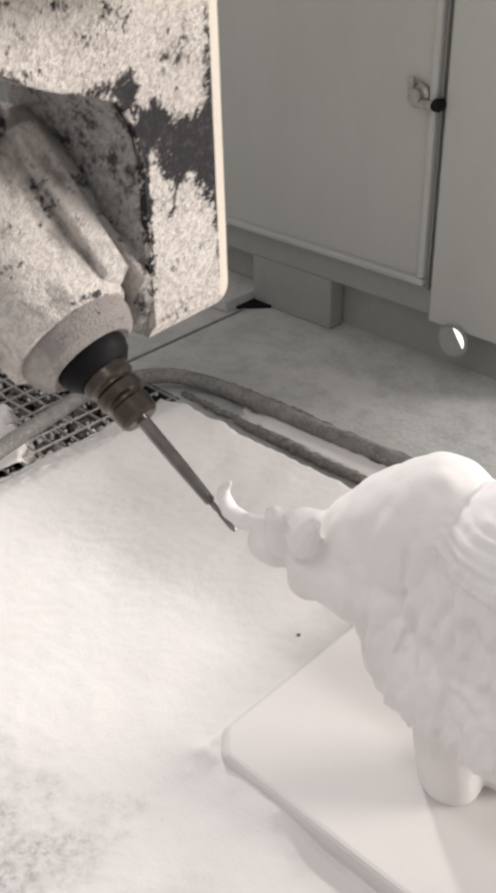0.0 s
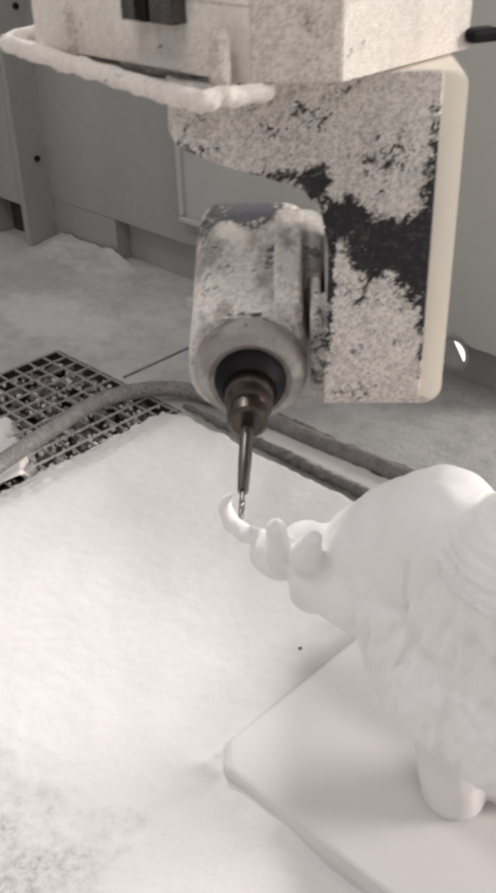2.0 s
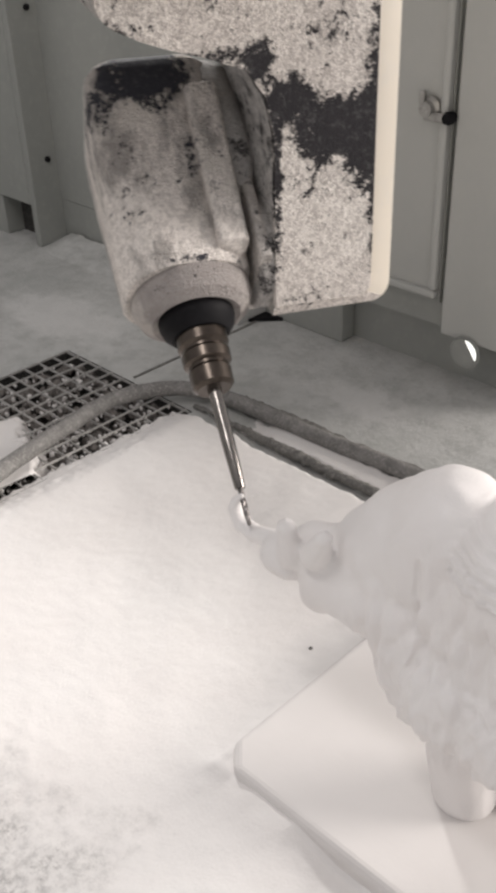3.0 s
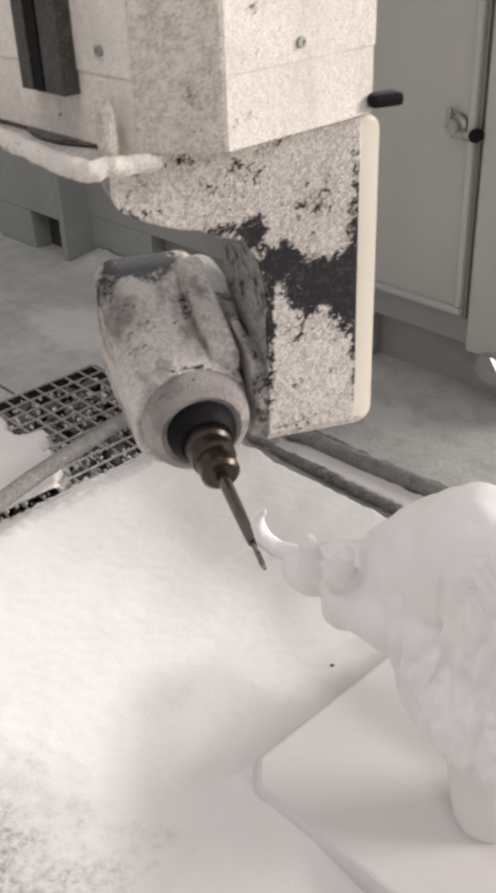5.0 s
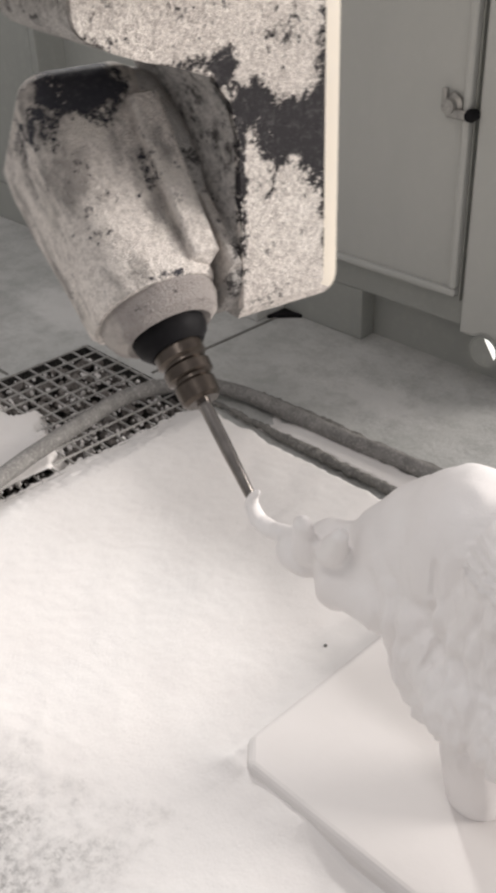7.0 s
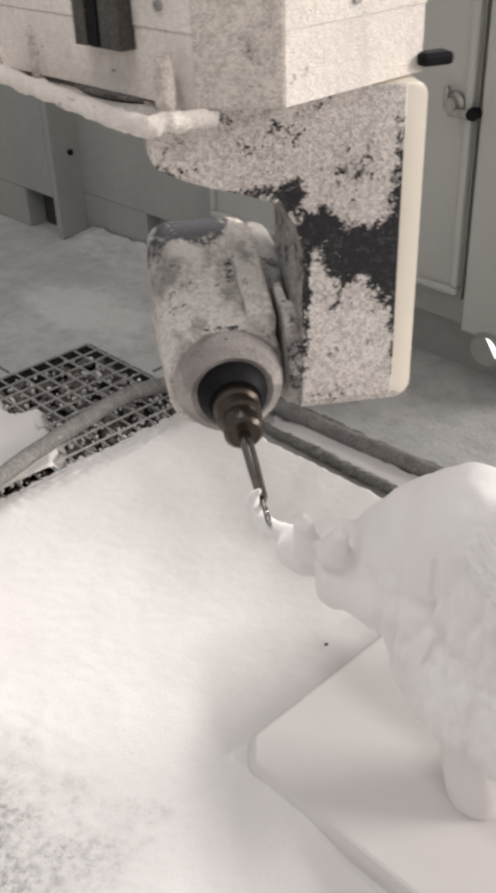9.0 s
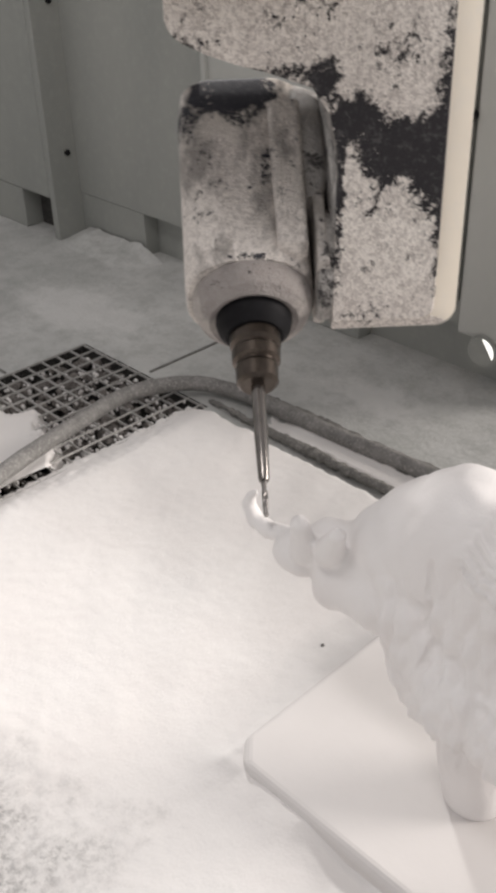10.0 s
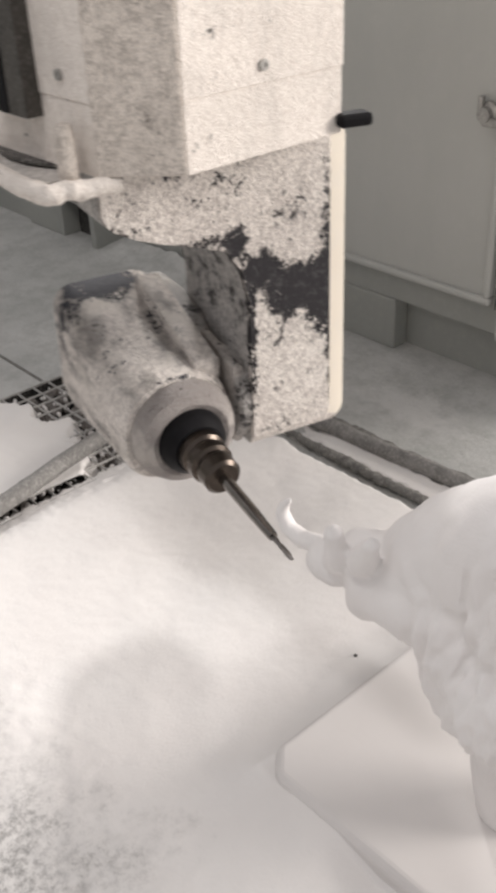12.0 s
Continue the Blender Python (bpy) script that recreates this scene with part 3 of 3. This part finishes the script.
        # stair marks of the roughing cut on the flank, ending in a lip
        steps = max(0.0, min(1.0, (p.x + 0.364) / 0.010)) * (1 - nrm.z ** 4) * max(0.0, min(1.0, (p.z - 0.385) / 0.015))
        saw = ((p.z + 0.0012 * noise.noise(p * 30)) / 0.0098) % 1.0
        d += steps * (0.0052 * (min(saw, (1 - saw) * 4) - 0.4) + 0.0025 + 0.0016 * noise.noise(p * 80))
        d += 0.0016 * noise.noise(p * 45)
        v.co = p + nrm * d
    me.shade_smooth()
    ob = new("foam_bison", me)
    ob.matrix_world = MACHINE
    tagged(ob, "white foam bison sculpture half carved, standing on its plate", "sculpture")


build_bison()

chip = part("dark_chip", lathe_bm([(0, -0.001), (0.0028, -0.001), (0.0024, 0.0015), (0, 0.002)], 7), DARK_METAL)
chip.matrix_world = MACHINE @ pose(-0.637, 0.719, 0.0003 + dust_height(-0.637, 0.719))
tagged(chip, "tiny dark chip lying on the white dust", "chip")


# ---- the milling head ----
PIVOT = (0.0175, -0.0541, 0.0)       # the tilting axis, in the head's space
AXIS_Y = 0.0102                      # the tool's axis beside it

head_thing = tagged(new("milling_head"), "cream five-axis milling head caked with foam dust, carving", "milling head")


def build_ram():
    k = Vector((0.111, -0.190))
    u, v = Vector((-0.701, 0.713)), Vector((0.713, 0.701))
    def plan(grow):
        a = k + Vector((0.4 * grow, -grow))
        b = k + Vector((-0.094 - 0.4 * grow, -grow))
        return [tuple(q) for q in (a, a + v * (0.226 + grow), a + v * (0.226 + grow) + u * 0.30, b + u * 0.37 + v * 0.18, b + u * 0.37, b)]
    low, high = plan(0.0), plan(0.0015)
    ob = part("lower_cover", prism_bm(low, 0.355, 0.4283), RAM, head_thing)
    soften(ob, 0.0007, 1)
    ob = part("ram_housing", prism_bm(high, 0.4285, 1.25), RAM, head_thing)
    soften(ob, 0.0007, 1)
    # a gritty plate on the chamfered corner
    y = k.y - 0.0015
    soften(part("chamfer_plate", box_bm(k.x - 0.092, k.x - 0.003, y - 0.003, y - 0.0003, 0.357, 1.25), RAM_GRIT, head_thing, "dust-gritted chamfer plate"), 0.001)
    def on_face(corner, d, out, s, z, tilt):
        p = corner + d * s + out * 0.003
        return Matrix.Translation((p.x, p.y, z)) @ tilt
    right = Matrix(((v.x, 0, v.y, 0), (v.y, 0, -v.x, 0), (0, 1, 0, 0), (0, 0, 0, 1)))
    left = Matrix(((u.x, 0, -v.x, 0), (u.y, 0, -v.y, 0), (0, 1, 0, 0), (0, 0, 0, 1)))
    b = Vector((k.x - 0.094, k.y))
    screw = mesh_of("screw", lathe_bm([(0, -0.002), (0.0058, -0.002), (0.0058, 0.002), (0.003, 0.002), (0.0028, 0.0005), (0, 0.0005)], 14), GREY_METAL)
    for m in (on_face(k, v, Vector((0.701, -0.713)), 0.105, 0.447, right), on_face(b, u, -v, 0.045, 0.452, left), on_face(b, u, -v, 0.33, 0.452, left)):
        s = new("screw", screw)
        s.parent, s.matrix_local = head_thing, m
    # dark slide rails in the side face
    for s0, s1, mat in ((0.090, 0.125, RAIL), (0.130, 0.145, BLACK), (0.150, 0.172, RAIL)):
        p = b + u * (s0 + s1) / 2
        bm = box_bm(-(s1 - s0) / 2, (s1 - s0) / 2, -0.02, 0.004, 0.0, 0.75)
        r = part("slide_rail", bm, mat, head_thing, "dark slide rail")
        r.matrix_local = Matrix.Translation((p.x, p.y, 0.405)) @ left @ Matrix.Rotation(radians(-90), 4, "X")
    # dust-covered tray bracket beside the foot of the ram
    def at(s, o, z):
        q = b + Vector((-0.63, 0.777)) * (s + 0.02) - v * o
        return (q.x, q.y, z + 0.03 * max(0, s))
    rail = tube_bm([at(-0.030, -0.02, 0.348), at(-0.012, 0.030, 0.347), at(0.02, 0.058, 0.346), at(0.2, 0.06, 0.346), at(0.385, 0.06, 0.346)], 0.0105, 14, 0.004, 16)
    part("tray_rail", rail, RAM, head_thing, "tray rail thick with white dust", smooth=True)
    part("tray_arm", tube_bm([at(0.385, 0.062, 0.347), at(0.392, 0.03, 0.350), at(0.385, -0.06, 0.356)], 0.010, 12, 0.002), RAM, head_thing, smooth=True)
    bm = prism_bm([at(0.03, 0.045, 0)[:2], at(0.375, 0.045, 0)[:2], at(0.375, -0.005, 0)[:2], at(0.03, -0.005, 0)[:2]], 0.343, 0.348)
    part("tray_floor", bm, SIDE, head_thing, "dark tray floor")
    post = mesh_of("post", lathe_bm([(0.010, 0.345), (0.0115, 0.37), (0.0105, 0.40), (0.008, 0.41), (0, 0.412)], 16), RAM_GRIT)
    for s in (0.002, 0.275):
        p = new("post", post)
        p.parent, p.location = head_thing, (*at(s, 0.022, 0)[:2], 0)
    # black knob at the far end of the bright face
    p = k + v * 0.216
    m = Matrix.Translation((p.x, p.y, 0.366)) @ Matrix.Rotation(radians(22), 4, "Z")
    kn = soften(part("bracket", box_bm(0.0, 0.042, -0.014, 0.014, -0.004, 0.011), BLACK, head_thing, "black bracket beside the ram"), 0.005, 2)
    kn.matrix_local = m


build_ram()


def arc(cx, cz, r, a0, a1, n=7):
    return [(cx + r * math.cos(radians(a0 + (a1 - a0) * i / n)), cz + r * math.sin(radians(a0 + (a1 - a0) * i / n))) for i in range(n + 1)]


def build_arm():
    """The swivelling arm: an upside-down L with a pale bevelled rim, and a dust-caked front."""
    def outline(e):
        # e: how far the outline is drawn in from the rim
        right, low, top = 0.262 - e, -0.061 + 0.55 * e, 0.352
        pts = [(0.112, low)] + arc(right - 0.024 + 0.35 * e, low + 0.024 - 0.35 * e, 0.024 - 0.35 * e, -90, 0)
        rc = 0.018 if e == 0 else 0.004
        pts += arc(right - rc, top - rc, rc, 0, 90, 4)
        pts += [(-0.064, top)] + arc(-0.034, 0.301, 0.032, 170, 240, 4) + [(-0.024, 0.261), (0.004, 0.251), (0.040, 0.241), (0.085, 0.225), (0.105, 0.196), (0.114, 0.150)]
        return pts
    def shell(front, mid, back, wide, narrow):
        bm = bmesh.new()
        rings = [[bm.verts.new((x, y, z)) for x, z in pts] for y, pts in ((front, narrow), (mid, wide), (back, wide))]
        bm.faces.new(rings[0])
        bm.faces.new(rings[-1])
        for a, b in zip(rings, rings[1:]):
            for i in range(len(a)):
                j = (i + 1) % len(a)
                bm.faces.new((a[i], a[j], b[j], b[i]))
        return bm
    body = part("swivel_arm", shell(-0.116, -0.107, 0.075, outline(0.0), outline(0.026)), CREAM, head_thing, "cream painted swivel arm with a bevelled rim")
    smooth_by_angle(body, 30)
    front = part("dusted_front", shell(-0.1215, -0.118, -0.1100, outline(0.029), outline(0.031)), ARM, body, "front caked with grey-white dust, rubbed dark in patches")
    smooth_by_angle(front, 30)
    body.data.materials.append(ARM_INNER)      # the inner sides of the L: rubbed dark, with their shade put into the colour
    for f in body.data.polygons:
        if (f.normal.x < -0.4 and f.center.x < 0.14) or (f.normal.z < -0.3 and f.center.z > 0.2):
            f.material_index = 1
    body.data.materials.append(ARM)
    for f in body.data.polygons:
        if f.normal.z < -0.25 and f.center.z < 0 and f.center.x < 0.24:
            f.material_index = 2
    collar = part("swivel_collar", lathe_bm([(0.135, 0.351), (0.135, 0.3552)], 48), DARK_METAL, body)
    # tilting joint on the arm's inner side, coloured dark for the shadow line there
    bm = lathe_bm([(0, 0), (0.062, 0), (0.066, 0.004), (0.066, 0.030), (0, 0.030)], 48)
    bmesh.ops.transform(bm, matrix=Matrix.Translation((PIVOT[0] + 0.077, PIVOT[1], 0)) @ Matrix.Rotation(radians(90), 4, "Y"), verts=bm.verts)
    smooth_by_angle(part("tilt_joint", bm, ARM_INNER, body, "round grey tilting joint"))
    return body


arm = build_arm()


def squircle(hx, hy, r, cx=0.0, cy=0.0, n=6):
    pts = []
    for sx, sy, a in ((1, 1, 0), (-1, 1, 90), (-1, -1, 180), (1, -1, 270)):
        for i in range(n + 1):
            t = radians(a + 90 * i / n)
            pts.append((cx + sx * (hx - r) + r * math.cos(t), cy + sy * (hy - r) + r * math.sin(t)))
    return pts


def loft_bm(sections):
    """Closed body through plan outlines of equal length at rising heights."""
    bm = bmesh.new()
    rings = [[bm.verts.new((x, y, z)) for x, y in pts] for z, pts in sections]
    bm.faces.new(rings[0])
    bm.faces.new(rings[-1])
    for a, b in zip(rings, rings[1:]):
        for i in range(len(a)):
            j = (i + 1) % len(a)
            bm.faces.new((a[i], a[j], b[j], b[i]))
    return bm


def build_spindle():
    c = (0, AXIS_Y)
    def ring(hx, top, low, r, cx=-0.004):
        return squircle(hx, (top + low) / 2, r, cx, AXIS_Y + (low - top) / 2)
    sec = [(-0.040, ring(0.074, 0.073, 0.073, 0.060)), (-0.034, ring(0.077, 0.075, 0.075, 0.058)), (0.040, ring(0.078, 0.080, 0.076, 0.052)),
           (0.120, ring(0.079, 0.096, 0.078, 0.038)), (0.180, ring(0.079, 0.109, 0.078, 0.034)), (0.216, ring(0.076, 0.112, 0.076, 0.032)),
           (0.230, ring(0.068, 0.104, 0.068, 0.030)), (0.235, ring(0.058, 0.094, 0.058, 0.026))]
    body = smooth_by_angle(part("spindle_housing", loft_bm(sec), HOUSING, head_thing, "grey spindle housing smeared with dust, dark at its rear"), 35)
    z = lambda d: -0.333 + d
    smooth_by_angle(part("nose_flange", lathe_bm([(0.046, z(0.262)), (0.054, z(0.258)), (0.066, z(0.266)), (0.073, z(0.282)), (0.073, z(0.294)), (0.0, z(0.294))], 56, c), NOSE, body, "grey nose flange"), 30)
    smooth_by_angle(part("collar", lathe_bm([(0.020, z(0.236)), (0.034, z(0.236)), (0.043, z(0.246)), (0.046, z(0.256)), (0.046, z(0.268)), (0.0, z(0.268))], 56, c), BLACK, body, "black rubber collar"), 35)
    smooth_by_angle(part("collet_nut", lathe_bm([(0.008, z(0.1665)), (0.020, z(0.1665)), (0.0245, z(0.171)), (0.0252, z(0.190)), (0.0235, z(0.1935)), (0.0235, z(0.197)),
          (0.0285, z(0.200)), (0.0292, z(0.212)), (0.0262, z(0.216)), (0.0262, z(0.219)), (0.0305, z(0.223)), (0.0305, z(0.236)), (0.0, z(0.236))], 48, c), BRONZE, body, "dark bronze collet nut"), 25)
    smooth_by_angle(part("tool_shank", lathe_bm([(0.0, z(0.043)), (0.0054, z(0.043)), (0.0062, z(0.046)), (0.0078, z(0.10)), (0.0082, z(0.170)), (0, z(0.170))], 28, c), STEEL, body, "polished steel tool shank"), 30)
    bit = bmesh.new()                     # fluted cutter
    rings = []
    for i in range(25):
        t = i / 24
        rings.append([bit.verts.new((r * math.cos(a) + c[0], r * math.sin(a) + c[1], z(0.044 * t)))
                      for k in range(16) for a in (2 * math.pi * k / 16 + 5.0 * t,) for r in ((0.0033 if k % 8 < 5 else 0.0022) * min(1, 0.55 + 6 * t),)])
    for a, b in zip(rings, rings[1:]):
        for k in range(16):
            bit.faces.new((a[k], a[(k + 1) % 16], b[(k + 1) % 16], b[k]))
    bit.faces.new(rings[0])
    bit.faces.new(rings[-1])
    smooth_by_angle(part("cutter", bit, CARBIDE, body, "thin grey fluted cutter"), 35)
    # raised conduit cover on the side towards the arm
    sec = [(-0.030, squircle(0.010, 0.010, 0.006, 0.048, -0.052)), (-0.024, squircle(0.018, 0.018, 0.007, 0.048, -0.056)),
           (0.085, squircle(0.019, 0.020, 0.007, 0.048, -0.076)), (0.166, squircle(0.019, 0.020, 0.007, 0.048, -0.094)), (0.178, squircle(0.013, 0.014, 0.007, 0.048, -0.088))]
    smooth_by_angle(part("conduit_cover", loft_bm(sec), HOUSING, body, "raised dusty conduit cover"), 40)
    sec = [(-0.045, squircle(0.007, 0.060, 0.005, 0.083, -0.004)), (0.10, squircle(0.007, 0.072, 0.005, 0.083, -0.004)), (0.15, squircle(0.006, 0.050, 0.005, 0.083, -0.004))]
    smooth_by_angle(part("side_plate", loft_bm(sec), SIDE, body, "grey mounting plate dusted pale"), 40)
    sec = [(0.050, squircle(0.010, 0.040, 0.008, 0.078, -0.030)), (0.085, squircle(0.024, 0.066, 0.020, 0.076, -0.020)), (0.150, squircle(0.032, 0.080, 0.028, 0.070, -0.018)),
           (0.205, squircle(0.032, 0.080, 0.028, 0.068, -0.016)), (0.232, squircle(0.024, 0.062, 0.022, 0.064, -0.016)), (0.240, squircle(0.014, 0.046, 0.012, 0.056, -0.018))]
    smooth_by_angle(part("rear_cover", loft_bm(sec), COVER, body, "smooth grey rear cover"), 50)
    bolt = mesh_of("bolt", lathe_bm([(0, z(0.2625)), (0.0042, z(0.2625)), (0.0042, z(0.272)), (0, z(0.272))], 10), DARK_METAL)
    for a in (200, 245, 290, 335, 20, 65, 110, 155):
        b = new("bolt", bolt)
        b.parent, b.location = body, (0.0615 * math.cos(radians(a)), AXIS_Y + 0.0615 * math.sin(radians(a)), 0.003)
    return body


spindle = build_spindle()


# ---- movement of the head: seconds, place of the swivel axis, swivel and tilt in degrees ----
def motions():
    rows = [
    (0.00, -0.2652, 1.0569, 0.4823, 49.23, 54.55),
    (0.25, -0.2981, 1.0526, 0.4356, 53.78, 61.66),
    (0.50, -0.3080, 1.0726, 0.3918, 51.89, 69.33),
    (0.75, -0.2882, 1.1174, 0.3455, 43.61, 78.98),
    (1.00, -0.2289, 1.1679, 0.3216, 31.05, 84.71),
    (1.25, -0.1667, 1.1960, 0.3360, 20.29, 82.55),
    (1.50, -0.1236, 1.2061, 0.3536, 13.55, 80.85),
    (1.75, -0.0701, 1.2147, 0.3598, 6.12, 84.38),
    (2.00, 0.0008, 1.2139, 0.3844, -3.63, 84.20),
    (2.25, 0.0398, 1.1953, 0.4417, -9.41, 74.92),
    (2.50, 0.0153, 1.1734, 0.4906, -6.01, 64.72),
    (2.75, -0.0449, 1.1668, 0.5083, 3.67, 59.10),
    (3.00, -0.1089, 1.1488, 0.5226, 15.38, 53.49),
    (3.25, -0.1707, 1.1095, 0.5290, 29.17, 48.97),
    (3.50, -0.2317, 1.0774, 0.5031, 42.76, 51.21),
    (3.75, -0.2811, 1.0582, 0.4569, 51.69, 58.11),
    (4.00, -0.3065, 1.0559, 0.4154, 54.27, 65.01),
    (4.25, -0.3082, 1.0828, 0.3714, 50.22, 73.42),
    (4.50, -0.2723, 1.1352, 0.3250, 39.61, 82.53),
    (4.75, -0.2070, 1.1780, 0.3150, 26.96, 85.38),
    (5.00, -0.1531, 1.1937, 0.3411, 18.21, 82.61),
    (5.25, -0.1048, 1.2083, 0.3580, 11.35, 83.01),
    (5.50, -0.0360, 1.2218, 0.3611, 1.77, 86.25),
    (5.75, 0.0233, 1.2182, 0.3878, -6.90, 83.26),
    (6.00, 0.0292, 1.2048, 0.4411, -8.16, 73.52),
    (6.25, -0.0117, 1.1904, 0.4803, -1.80, 65.15),
    (6.50, -0.0715, 1.1746, 0.4995, 8.29, 59.55),
    (6.75, -0.1324, 1.1442, 0.5160, 20.36, 53.03),
    (7.00, -0.1907, 1.1077, 0.5130, 34.12, 49.89),
    (7.25, -0.2502, 1.0761, 0.4815, 46.43, 53.94),
    (7.50, -0.2924, 1.0570, 0.4395, 53.26, 60.73),
    (7.75, -0.3102, 1.0616, 0.4008, 53.62, 67.72),
    (8.00, -0.3003, 1.1004, 0.3534, 47.03, 76.94),
    (8.25, -0.2491, 1.1555, 0.3165, 34.87, 84.40),
    (8.50, -0.1830, 1.1914, 0.3250, 23.34, 84.29),
    (8.75, -0.1367, 1.2051, 0.3519, 16.57, 81.96),
    (9.00, -0.0906, 1.2181, 0.3552, 10.19, 84.77),
    (9.25, -0.0202, 1.2222, 0.3589, -0.12, 86.39),
    (9.50, 0.0316, 1.2094, 0.4040, -7.86, 79.30),
    (9.75, 0.0173, 1.1916, 0.4658, -5.99, 68.85),
    (10.00, -0.0393, 1.1762, 0.4987, 2.80, 61.99),
    (10.25, -0.1017, 1.1490, 0.5159, 13.67, 56.00),
    (10.50, -0.1611, 1.1063, 0.5298, 26.54, 49.90),
    (10.75, -0.2200, 1.0768, 0.5133, 39.94, 50.26),
    (11.00, -0.2740, 1.0601, 0.4683, 49.93, 56.87),
    (11.25, -0.3044, 1.0539, 0.4214, 54.52, 63.86),
    (11.50, -0.3117, 1.0734, 0.3764, 52.64, 71.60),
    (11.75, -0.2868, 1.1212, 0.3315, 43.45, 80.81),
    (12.00, -0.2241, 1.1719, 0.3129, 30.43, 85.47),
    ]
    walk(head_thing, [(t, pose(x, y, z)) for t, x, y, z, c, a in rows])
    walk(arm, [(t, pose(0, 0, 0, 0, 0, c)) for t, x, y, z, c, a in rows])
    walk(spindle, [(t, pose(0, 0, 0, 0, 0, c) @ pose(*PIVOT) @ pose(0, 0, 0, -a)) for t, x, y, z, c, a in rows])


motions()
